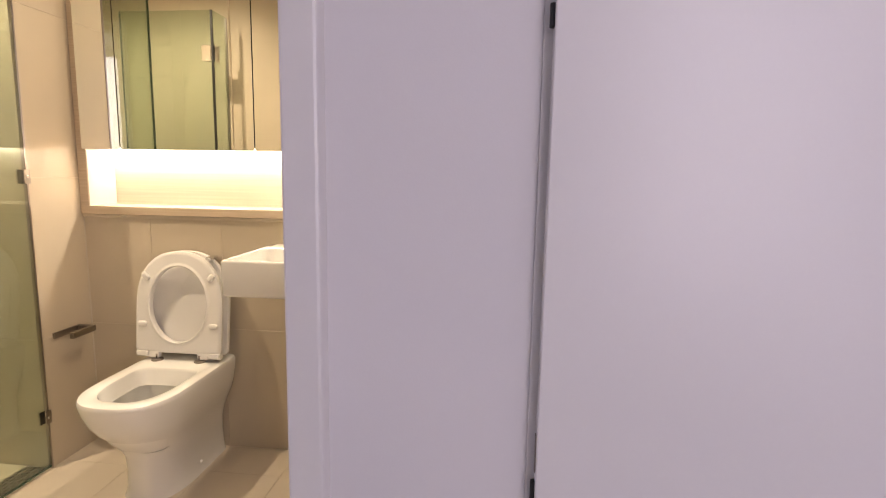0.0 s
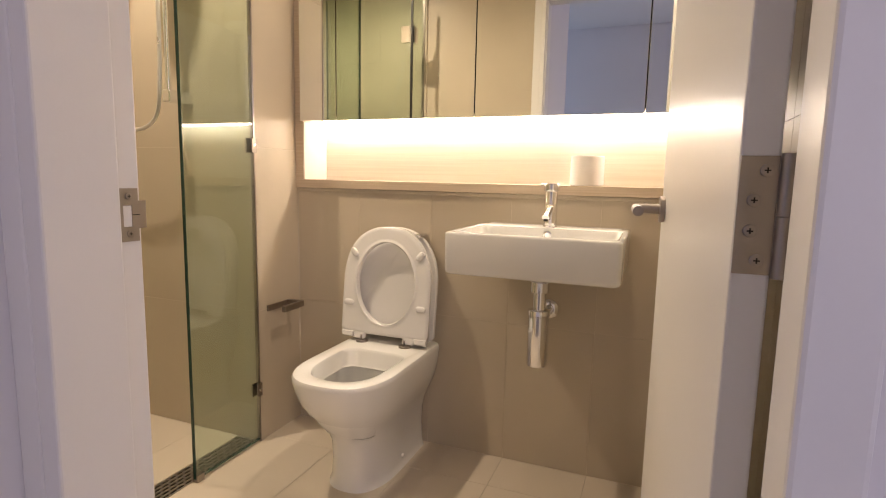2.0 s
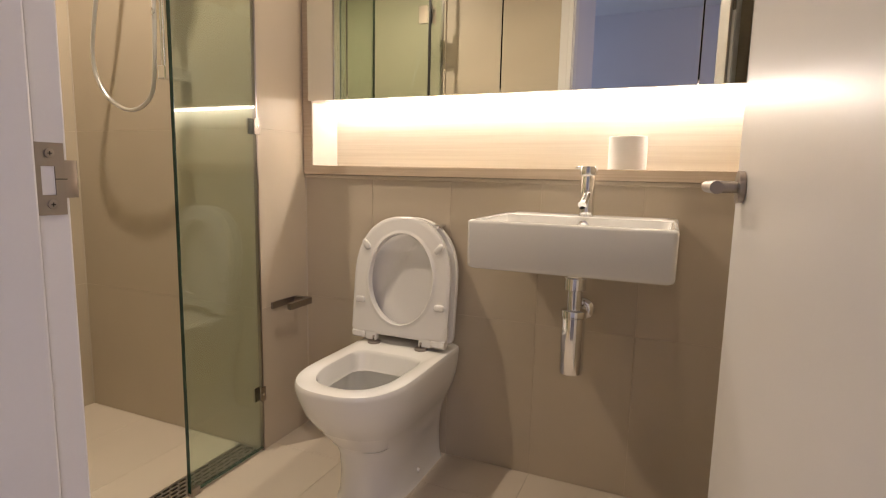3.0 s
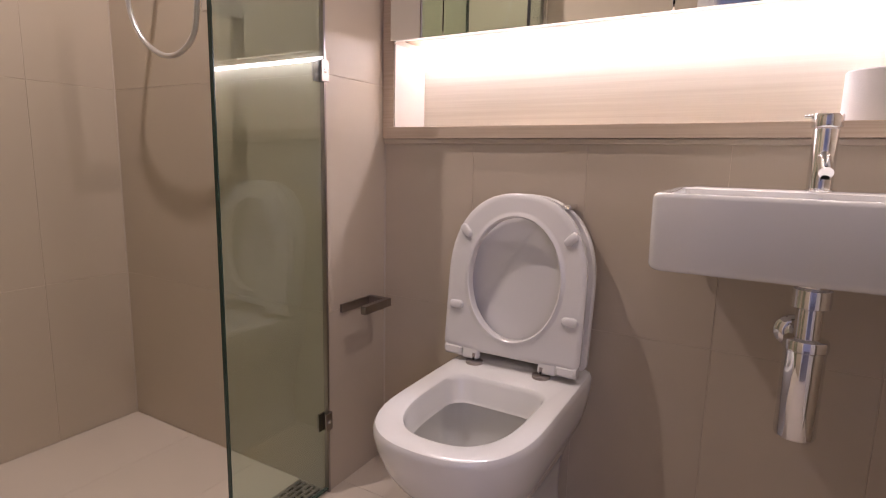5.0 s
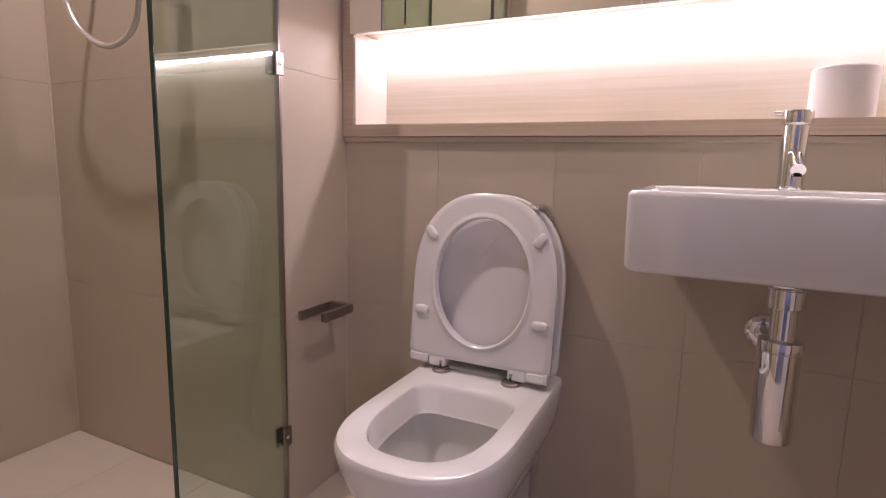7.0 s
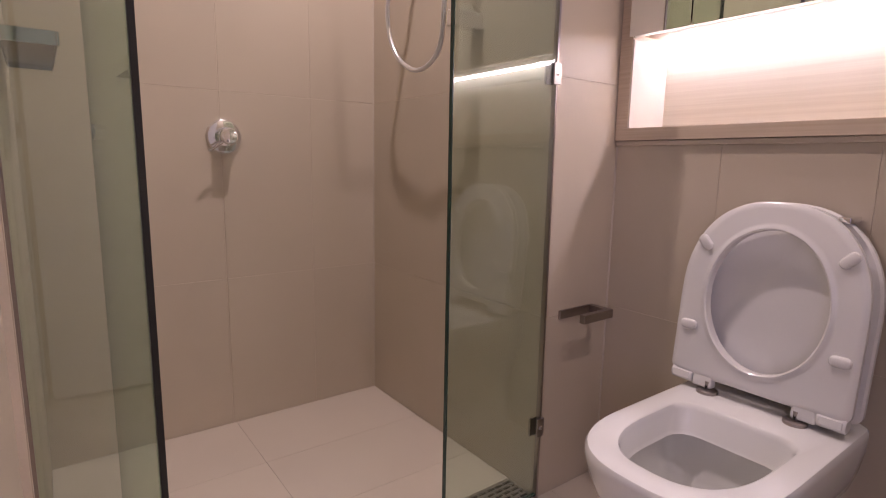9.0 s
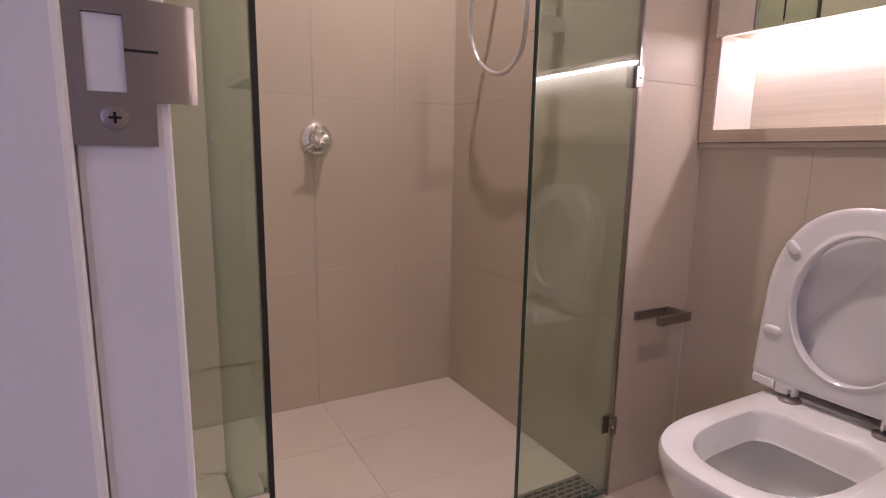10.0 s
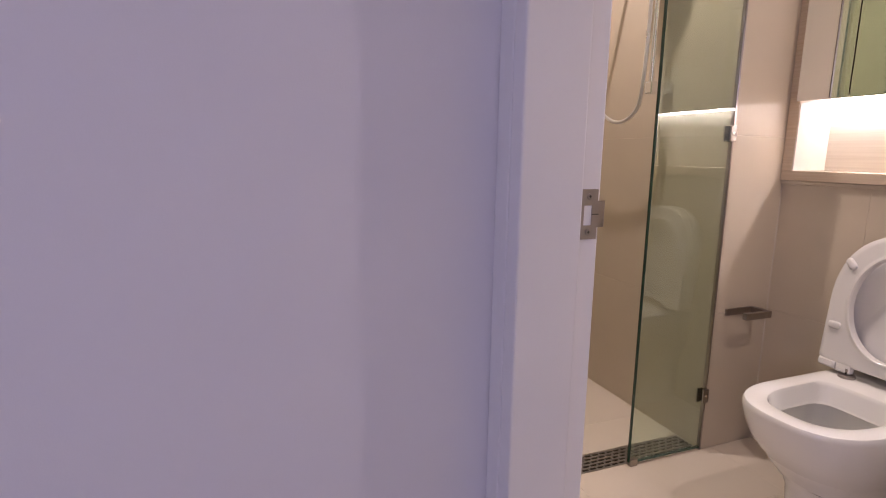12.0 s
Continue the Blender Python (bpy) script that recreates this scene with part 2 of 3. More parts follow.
# room before the door
HW = 0.662
structure("wall_hall_left", box(HW - 0.1, HW, -2.45, OUT + 0.0035, -0.02, H), PAINT, "smooth white painted passage wall")
structure("wall_hall_alcove", box(-1.2, HW - 0.1, -2.45, -2.35, -0.02, H), PAINT, "white painted wall")
structure("wall_hall_west", box(-1.3, -1.2, -3.6, -3.5, -0.02, H), PAINT, "white painted wall")
structure("wall_west_end", box(-1.3, -1.2, -2.6, -2.35, -0.02, H), PAINT, "white painted wall beside the window")
structure("wall_west_sill", box(-1.3, -1.2, -3.5, -2.6, -0.02, 0.55), PAINT, "white painted wall under the window")
structure("wall_west_head", box(-1.3, -1.2, -3.5, -2.6, 2.3, H), PAINT, "white painted wall over the window")
WX0, WX1, WZ0, WZ1 = 2.28, 3.16, 0.55, 2.3
structure("wall_hall_far", box(-1.3, WX0, -3.7, -3.6, -0.02, H), PAINT, "white painted wall in blue daylight")
structure("wall_far_end", box(WX1, 3.3, -3.7, -3.6, -0.02, H), PAINT, "white painted wall beside the window")
structure("wall_hall_east", box(3.2, 3.3, -3.6, OUT, -0.02, H), PAINT, "white painted wall beside the window")
structure("wall_window_sill", box(WX0, WX1, -3.7, -3.6, -0.02, WZ0), PAINT, "white painted wall under the window")
structure("wall_window_head", box(WX0, WX1, -3.7, -3.6, WZ1, H), PAINT, "white painted wall over the window")
structure("floor_hall", box(-1.3, 3.3, -3.7, OUT + 0.05, -0.06, -0.002), CARPET, "dark grey carpet floor")
structure("ceiling_hall", box(-1.3, 3.3, -3.7, NEAR - 0.05, H + 0.002, H + 0.1), CEIL, "white painted plaster ceiling")
structure("ground", box(-60, 60, -90, 60, -0.5, -0.3), CARPET, "dull ground outside the window")


def window(name, label, along, at, a0, a1, w, h):
    """A framed pane filling the opening a0..a1 of a wall that runs along x or y, set at the given depth."""
    win = tagged(new(name), label, "window", kind="structure")
    q = lambda d0, d1, u0, u1, z0, z1, bev=0.0: box(u0, u1, at + d0, at + d1, z0, z1, bev) if along == "x" else box(at + d0, at + d1, u0, u1, z0, z1, bev)
    for u0, u1, z0, z1 in ((a0, a0 + w, WZ0, WZ1), (a1 - w, a1, WZ0, WZ1), (a0 + w, a1 - w, WZ0, WZ0 + h), (a0 + w, a1 - w, WZ1 - h, WZ1)):
        part("window_frame", q(-0.025, 0.025, u0, u1, z0, z1, 0.004), GLOSS, win)
    part("pane", q(-0.004, 0.004, a0 + w, a1 - w, WZ0 + h, WZ1 - h), CLEAR, win).visible_shadow = False


window("window_1", "white framed window letting in bluish daylight", "x", -3.655, WX0, WX1, 0.05, 0.05)
# the second one is unseen, added to hold the blue west lamp
window("window_added", "white framed window, unseen, added for blue light on the far wall", "y", -1.255, -3.5, -2.6, 0.05, 0.05)

# ---- door frame ----
fr = tagged(new("door_frame"), "white painted timber door frame with rebated jambs", "door frame", kind="structure")
RB = -1.326
part("jamb", box(XL - 0.03, XL, OUT - 0.022, RB, 0, HEAD, 0.003), GLOSS, fr)
part("jamb", box(XL - 0.03, XL - 0.006, RB, -1.294, 0, HEAD, 0.003), GLOSS, fr)
part("jamb", box(XR - 0.001, XR + 0.043, OUT - 0.026, -1.359, 0, HEAD, 0.004), GLOSS, fr)
part("jamb", box(XR + 0.021, XR + 0.041, -1.359, -1.301, 0, HEAD, 0.002), GLOSS, fr)
part("head", box(XL - 0.03, XR + 0.03, OUT - 0.006, RB, HEAD, HEAD + 0.03, 0.002), GLOSS, fr)
part("head", box(XL - 0.03, XR + 0.03, RB, -1.301, HEAD + 0.012, HEAD + 0.03, 0.002), GLOSS, fr)
part("architrave", box(HW + 0.0005, XL - 0.0305, OUT - 0.022, OUT, 0, HEAD + 0.07, 0.004), GLOSS, fr)
part("architrave", box(XL - 0.07, XL - 0.0065, NP, NP + 0.010, 0, HEAD + 0.07, 0.003), GLOSS, fr)
part("architrave", box(XL - 0.006, XR + 0.07, NP, NP + 0.010, HEAD + 0.013, HEAD + 0.07, 0.003), GLOSS, fr)

# strike plate on the latch jamb
sp = thing("strike_plate", "brushed steel strike plate with two screws", "strike plate")
X = XL - 0.0055
PZ0, PZ1 = 0.925, 0.993
rect = lambda x, ya, yb, za, zb: [(x, ya, za), (x, yb, za), (x, yb, zb), (x, ya, zb)]
outer, hole = (-1.326, -1.299, PZ0, PZ1), (-1.3205, -1.308, PZ0 + 0.019, PZ1 - 0.022)
bm = loft([rect(X, *outer), rect(X + 0.0015, *outer), rect(X + 0.0015, *hole), rect(X, *hole), rect(X, *outer)], cap0=False, cap1=False)
part("plate", bm, STEEL, sp)
lip = [(X + 0.0015 - 0.006 * (1 - math.cos(a)), -1.299 + 0.0155 * math.sin(a)) for a in [radians(k * 15) for k in range(6)]]
rings = [[(x, y, PZ0 + 0.016), (x, y, PZ1 - 0.016), (x - 0.0015, y, PZ1 - 0.016), (x - 0.0015, y, PZ0 + 0.016)] for x, y in lip]
part("lip", loft(rings), STEEL, sp, "curved steel lip", True)
part("slit", box(X + 0.0014, X + 0.0019, -1.308, -1.297, 0.9585, 0.9595), DARK, sp, "thin slit in the plate")
part("latch_recess", box(X - 0.0004, X + 0.0006, -1.3204, -1.3081, PZ0 + 0.0192, PZ1 - 0.0222), GLOSS, sp, "white painted latch recess")
screw(sp, (X + 0.0015, -1.3125, PZ1 - 0.010), "+x")
screw(sp, (X + 0.0015, -1.3125, PZ0 + 0.010), "+x")

# ---- bathroom door, standing open ----
door = tagged(new("door_1"), "white painted flush door standing open against the wall", "door", kind="structure")
LEAF = 0.70
part("leaf", box(0, 0.031, 0, LEAF, 0.012, HEAD - 0.004, 0.0025), GLOSS, door)
rose = part("rose", lathe([(0.026, -0.010), (0.026, -0.001), (0.024, 0.0)], 28, "x", (0, LEAF - 0.062, 0.962)), STEEL, door, "round steel rose", True)
hp = smooth_path([(-0.006, LEAF - 0.062, 0.962), (-0.040, LEAF - 0.062, 0.962), (-0.050, LEAF - 0.066, 0.962), (-0.054, LEAF - 0.078, 0.962), (-0.054, LEAF - 0.175, 0.962)], 6)
part("handle", tube(hp, 0.0095, 16), STEEL, door, "brushed steel lever handle", True)
rose2 = part("rose", lathe([(0.026, 0.031), (0.026, 0.040), (0.024, 0.041)], 28, "x", (0, LEAF - 0.062, 0.962)), STEEL, door, "", True)
for zc in (0.988, 0.25, 1.80):
    hg = part("hinge", box(0.001, 0.030, -0.0016, 0.0005, zc - 0.050, zc + 0.050), STEEL, door, "steel butt hinge leaf")
    part("knuckle", lathe([(0.0068, zc - 0.052), (0.0068, zc - 0.0005), (0.0062, zc), (0.0068, zc + 0.0005), (0.0068, zc + 0.052)], 16, "z", (0.0365, -0.004, 0)), STEEL, hg, "", True)
    for dz, dx in ((0.038, 0.021), (0.013, 0.013), (-0.013, 0.012), (-0.038, 0.019)):
        screw(hg, (dx, -0.0016, zc + dz), "-y", 0.0055)
door.matrix_world = pose(1.416, -1.285, 0, 0, 0, 4.2)

# neighbouring cupboard door on the passage side
cup = tagged(new("door_2"), "white painted flush cupboard door, closed", "door", kind="structure")
part("leaf", box(1.7375, 2.5, OUT - 0.026, OUT - 0.003, 0.01, 2.03, 0.002), GLOSS, cup)
part("stile", box(1.728, 2.49, OUT - 0.0028, OUT + 0.0008, 0.0, 2.04, 0.0005), GLOSS, cup)
for z in (1.318, 0.786):
    part("hinge", lathe([(0.0042, z - 0.012), (0.0042, z + 0.012)], 12, "z", (1.7365, OUT - 0.016, 0)), BLACK, cup, "small dark hinge knuckle", True)
part("hinge_plate", box(1.7362, 1.7378, OUT - 0.020, OUT - 0.012, 0.81, 0.855), STEEL, cup, "thin steel hinge plate")

# light switch
sw = thing("light_switch", "white plastic light switch plate on the wall", "switch")
part("plate", box(0.520, 0.595, NP, NP + 0.009, 0.89, 1.005, 0.003), PLASTIC, sw)
part("rocker", box(0.540, 0.565, NP + 0.009, NP + 0.012, 0.945, 0.975, 0.0015), PLASTIC, sw)

# ---- mirror cabinet with lit niche ----
cab = thing("mirror_cabinet", "oak laminate wall cabinet with mirrored doors above a lit niche", "cabinet")
ND = 0.165
CT = 2.30
part("side_panel", box(0.006, 0.042, 0.0, ND, 0.998, CT, 0.001), WOOD, cab)
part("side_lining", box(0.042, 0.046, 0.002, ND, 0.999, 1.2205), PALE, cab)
part("side_panel", box(RIGHT - 0.036, RIGHT - 0.001, 0.0, ND, 0.998, CT, 0.001), WOOD, cab)
part("shelf", box(0.006, RIGHT - 0.001, 0.0, ND, 0.966, 0.9978, 0.001), WOOD, cab, "oak laminate shelf of the niche")
part("niche_back", box(0.042, RIGHT - 0.036, ND - 0.008, ND + 0.004, 0.998, 1.24), OAK_LIT, cab, "horizontal grained oak back panel")
part("carcass", box(0.042, RIGHT - 0.036, 0.0, ND - 0.008, 1.236, CT - 0.001), WOOD, cab)
xs = [0.044, 0.209, 0.757, 1.303, 1.492]
for a, b in zip(xs, xs[1:]):
    part("door", box(a + 0.0018, b - 0.0018, -0.022, -0.002, 1.223, CT, 0.0008), MIRROR, cab, "frameless mirrored door")
# near-black sheet painting the shade in the gaps between the mirrored doors
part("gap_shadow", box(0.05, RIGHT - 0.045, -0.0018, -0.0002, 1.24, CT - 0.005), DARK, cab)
part("led_strip", box(0.06, RIGHT - 0.05, 0.120, 0.150, 1.2285, 1.2355), LED, cab, "warm white LED strip")
structure("trim_cove", box(0.006, RIGHT - 0.001, 0.005, BACK + T, 0.952, 0.9655, 0.003), TILE, "thin tile capping under the shelf")

roll = thing("toilet_roll", "white toilet paper roll standing in the niche", "toilet roll")
part("paper", lathe([(0.021, 0.002), (0.053, 0.0), (0.0555, 0.003), (0.0555, 0.097), (0.053, 0.1), (0.021, 0.099), (0.021, 0.002)], 40, "z", (1.128, 0.092, 0.998), caps=False), PAPER, roll, smooth=True)
part("core", lathe([(0.0205, 0.0), (0.0205, 0.098), (0.0185, 0.098), (0.0185, 0.0), (0.0205, 0)], 28, "z", (1.128, 0.092, 0.998), caps=False), WOOD, roll, "cardboard core", True)

# ---- toilet ----
TX = 0.474


def dee(hw, y0, y1, z, n=56, p=2.6, cx=TX, r=0.03):
    """A ring with a straight back at y0, parallel sides and a round front at y1 (towards -y)."""
    pts = []
    mid = y1 + min(0.215, (y0 - y1) * 0.6) if hw > 0.1 else y1 + (y0 - y1) * 0.4
    m = n // 2
    for i in range(m + 1):
        a = math.pi * i / m
        c, s = math.cos(a), math.sin(a)
        pts.append((cx + hw * math.copysign(abs(c) ** (2 / p), c), mid - (mid - y1) * abs(s) ** (2 / p), z))
    for k in range(1, 9):
        pts.append((cx - hw, mid + (y0 - r - mid) * k / 8, z))
    for k in range(1, 5):
        a = radians(90 * k / 4)
        pts.append((cx - hw + r * (1 - math.cos(a)), y0 - r + r * math.sin(a), z))
    for k in range(1, 16):
        pts.append((cx - hw + r + (2 * hw - 2 * r) * k / 16, y0, z))
    for k in range(0, 5):
        a = radians(90 - 90 * k / 4)
        pts.append((cx + hw - r * (1 - math.cos(a)), y0 - r + r * math.sin(a), z))
    for k in range(1, 8):
        pts.append((cx + hw, y0 - r - (y0 - r - mid) * k / 8, z))
    return pts


wc = thing("toilet", "white ceramic back-to-wall toilet with raised seat", "toilet")
B = BACK - 0.001
rings = [dee(0.112, B, -0.402, 0.0), dee(0.110, B, -0.400, 0.004), dee(0.105, B, -0.393, 0.03), dee(0.102, B, -0.390, 0.10), dee(0.105, B, -0.396, 0.155),
         dee(0.114, B, -0.415, 0.195), dee(0.130, B, -0.448, 0.235), dee(0.148, B, -0.488, 0.275), dee(0.159, B, -0.516, 0.315), dee(0.166, B, -0.535, 0.36), dee(0.168, B, -0.543, 0.39),
         dee(0.167, B, -0.542, 0.400), dee(0.164, B - 0.003, -0.539, 0.4055), dee(0.159, B - 0.006, -0.534, 0.407),
         dee(0.124, -0.178, -0.492, 0.407, r=0.045), dee(0.119, -0.182, -0.487, 0.404, r=0.045), dee(0.116, -0.186, -0.483, 0.395, r=0.045), dee(0.113, -0.195, -0.476, 0.352, r=0.045),
         dee(0.108, -0.200, -0.470, 0.345, r=0.045)]
part("pan", loft(rings, cap1=False), CERAMIC, wc, "glossy white ceramic pan", True)
inner = [dee(0.108, -0.200, -0.470, 0.345, r=0.045), dee(0.140, -0.172, -0.500, 0.338, r=0.05), dee(0.138, -0.176, -0.494, 0.30, r=0.05), dee(0.116, -0.205, -0.455, 0.235, r=0.04), dee(0.085, -0.235, -0.40, 0.18, r=0.03), dee(0.060, -0.25, -0.36, 0.12, r=0.03)]
part("bowl", loft(inner, cap0=False), CERAMIC, wc, "", True)
part("water", loft([dee(0.092, -0.228, -0.412, 0.190, r=0.03), dee(0.092, -0.228, -0.412, 0.1905, r=0.03)]), WATER, wc, "still water in the bowl")
part("bolt_cap", lathe([(0.008, 0.0), (0.008, 0.006), (0.005, 0.010), (0.001, 0.011)], 16, "x", (TX + 0.101, -0.183, 0.040)), PLASTIC, wc, "white bolt cap", True)


def seat_ring(hw, y0, y1, off, n=56, p=2.3):
    """A D-shaped outline in the seat's own plane: x across, y along its length, off the thickness."""
    return [(x, -y, off) for x, y, _ in dee(hw, y0, y1, 0, n=n, p=p, cx=0, r=0.018)]


def oval(hw, cy, hl, off, n):
    base = seat_ring(0.17, 0, -0.4, 0)
    out = []
    for x, y, _ in base:
        a = math.atan2((y - 0.2) / 0.2, x / 0.17)
        out.append((hw * math.cos(a), cy + hl * math.sin(a), off))
    return out


SEAT = pose(TX - 0.017, -0.088, 0.436, 84, 0, 0)
LID = pose(TX - 0.014, -0.080, 0.434, 82.2, 0, 0)
o = lambda d, z: seat_ring(0.176 - d, 0.0 - d, -0.399 + d, z)
i_ = lambda d, z: oval(0.116 + d, 0.192, 0.149 + d, z, 0)
bm = loft([o(0.004, 0.0), o(0, 0.004), o(0, 0.016), o(0.006, 0.0205), o(0.014, 0.0215), i_(0.016, 0.0215), i_(0.010, 0.0225), i_(0.006, 0.0255), i_(0.003, 0.0258), i_(0.0, 0.023), i_(0, 0.015), i_(0, 0.002), i_(0.004, 0.0), o(0.004, 0.0)], cap0=False, cap1=False)
seat = part("seat", bm, PLASTIC, wc, "white plastic seat ring, raised", True)
lid = part("lid", loft([o(0.000, -0.028), o(-0.004, -0.025), o(-0.004, -0.013), o(0.000, -0.009)]), PLASTIC, wc, "white plastic lid, raised", True)
for sx, sy, ang in ((-0.134, 0.300, -48), (0.134, 0.300, 48), (-0.146, 0.112, 0), (0.146, 0.112, 0)):
    bm = loft([[(x, y, z) for x, y, _ in rounded_rect(-w, w, -h, h, h * 0.98, 0)] for w, h, z in ((0.019, 0.011, 0.0), (0.019, 0.011, 0.003), (0.017, 0.009, 0.0065), (0.013, 0.006, 0.008))])
    pad = part("bumper", bm, PLASTIC, seat, "white rubber bumper", True)
    pad.matrix_local = pose(sx, sy, 0.021, 0, 0, ang)
for s in (-1, 1):
    hb = part("hinge_barrel", lathe([(0.014, -0.024), (0.0155, -0.022), (0.0155, 0.022), (0.014, 0.024)], 20, "x", (s * 0.147, -0.004, 0.008)), PLASTIC, seat, "", True)
    lug = part("hinge_lug", box(s * 0.100 - 0.022, s * 0.100 + 0.022, -0.021, 0.012, -0.002, 0.0195, 0.005, 3), PLASTIC, seat, "", True)
    part("hinge_slot", box(s * 0.088 - 0.0022, s * 0.088 + 0.0022, -0.0215, -0.006, 0.0185, 0.0205), DARK, lug)
    part("release_button", box(s * 0.147 - 0.019, s * 0.147 + 0.019, -0.012, 0.004, 0.0215, 0.0245, 0.0012), PLASTIC, hb)
seat.matrix_world = SEAT
lid.matrix_world = LID
for s in (-1, 1):
    part("hinge_post", lathe([(0.022, 0.0), (0.022, 0.006), (0.019, 0.008), (0.006, 0.0085), (0.006, 0.026)], 28, "z", (TX - 0.017 + s * 0.088, -0.104, 0.407)), STEEL, wc, "steel hinge post", True)
fb = thing("flush_pipe_bracket", "small chrome bracket on the wall behind the lid", "bracket")
part("bracket", box(0.553, 0.574, -0.045, BACK - 0.001, 0.800, 0.812, 0.002), CHROME, fb)

# ---- basin ----
basin = thing("wash_basin", "white ceramic rectangular wall-hung basin", "basin")
x0, x1, y0, y1 = 0.803, 1.284, -0.402, BACK - 0.001
R = lambda d, z, r=0.014: rounded_rect(x0 + d, x1 - d, y0 + d, y1 - min(d, 0.004), r, z)
W = lambda d, z, r=0.03: rounded_rect(x0 + 0.018 + d, x1 - 0.018 - d, y0 + 0.018 + d, y1 - 0.115 - d, r, z)
rings = [R(0.020, 0.7445), R(0.008, 0.7455), R(0.003, 0.750), R(0.001, 0.756), R(0.0, 0.858), R(0.002, 0.863), R(0.006, 0.8655), W(-0.005, 0.8655), W(0.0, 0.863), W(0.004, 0.85), W(0.012, 0.80, 0.04), W(0.03, 0.782, 0.05), W(0.08, 0.776, 0.05), W(0.135, 0.774, 0.02)]
part("body", loft(rings), CERAMIC, basin, "", True)
part("overflow", lathe([(0.013, 0.0), (0.013, -0.003), (0.009, -0.004), (0.008, -0.001)], 24, "y", (1.04, y1 - 0.1225, 0.842)), CHROME, basin, "chrome overflow ring", True)
part("drain", lathe([(0.030, 0.0), (0.030, 0.003), (0.024, 0.004)], 28, "z", (1.04, -0.19, 0.7745)), CHROME, basin, "chrome drain", True)
part("fixing_bolt", lathe([(0.012, 0.0), (0.012, -0.010), (0.008, -0.012)], 16, "z", (0.96, -0.05, 0.7445)), STEEL, basin, "", True)

tap = thing("basin_mixer", "chrome cylindrical basin mixer tap", "tap")
c = (1.04, -0.067, 0.8655)
part("body", lathe([(0.024, 0.0), (0.024, 0.003), (0.0205, 0.005), (0.0205, 0.112), (0.0195, 0.114)], 32, "z", c), CHROME, tap, "", True)
part("cap", lathe([(0.0235, 0.115), (0.0245, 0.117), (0.0245, 0.136), (0.0225, 0.139), (0.016, 0.1395)], 32, "z", c), CHROME, tap, "chrome lever cap", True)
part("lever", tube([(1.04, -0.067, 0.9985), (1.005, -0.060, 1.0015)], 0.0035, 10), CHROME, tap, "", True)
part("spout", tube([(1.04, -0.070, 0.934), (1.04, -0.110, 0.917), (1.04, -0.150, 0.900)], 0.0112, 20), CHROME, tap, "", True)
part("outlet", lathe([(0.0075, 0.0), (0.0075, -0.0012)], 18, "z", (1.04, -0.1465, 0.8905)), DARK, tap)

trap = thing("bottle_trap", "chrome bottle trap below the basin", "trap")
c = (1.04, -0.19, 0.0)
part("collar", lathe([(0.026, 0.7400), (0.0265, 0.736), (0.0265, 0.712), (0.024, 0.708)], 32, "z", c), CHROME, trap, "", True)
part("gasket", lathe([(0.036, 0.7442), (0.036, 0.7405), (0.030, 0.7400)], 32, "z", c), BLACK, trap, "black rubber gasket", True)
part("nut", lathe([(0.026, 0.708), (0.029, 0.706), (0.029, 0.676), (0.026, 0.674)], 32, "z", c), CHROME, trap, "", True)
part("pipe", lathe([(0.020, 0.676), (0.020, 0.612)], 28, "z", c), CHROME, trap, "", True)
part("body", lathe([(0.022, 0.622), (0.033, 0.619), (0.034, 0.616), (0.034, 0.602), (0.032, 0.600), (0.032, 0.447), (0.030, 0.443), (0.012, 0.4425)], 36, "z", c), CHROME, trap, "", True)
part("outlet_pipe", tube(smooth_path([(1.04, -0.165, 0.600), (1.037, -0.12, 0.588), (1.035, -0.07, 0.580), (1.034, BACK - 0.001, 0.578)], 6), 0.0155, 20), CHROME, trap, "", True)
part("wall_flange", lathe([(0.034, 0.0), (0.034, -0.006), (0.028, -0.012), (0.0165, -0.014)], 32, "y", (1.034, BACK - 0.0005, 0.578)), CHROME, trap, "", True)

# ---- toilet roll holder on the nib wall ----
hold = thing("toilet_roll_holder", "brushed steel square toilet roll holder", "holder")
NX = 0.004
part("backplate", box(NX, NX + 0.008, -0.188, -0.055, 0.498, 0.521, 0.001), STEEL, hold)
part("arm", box(NX + 0.008, 0.078, -0.072, -0.055, 0.498, 0.521, 0.001), STEEL, hold)
part("front_bar", box(0.062, 0.078, -0.172, -0.072, 0.498, 0.521, 0.001), STEEL, hold)

# ---- shower screen ----
screen = thing("shower_screen", "fixed clear green-tinted glass shower panel", "shower screen")
GX0, GX1 = -0.005, 0.005
GT = 2.06


def pane(name, parent, x0, x1, y0, y1, z0, z1, along="y"):
    p = part(name, box(x0, x1, y0, y1, z0, z1), GLASS, parent, "green-tinted clear glass")
    p.visible_shadow = False
    return p


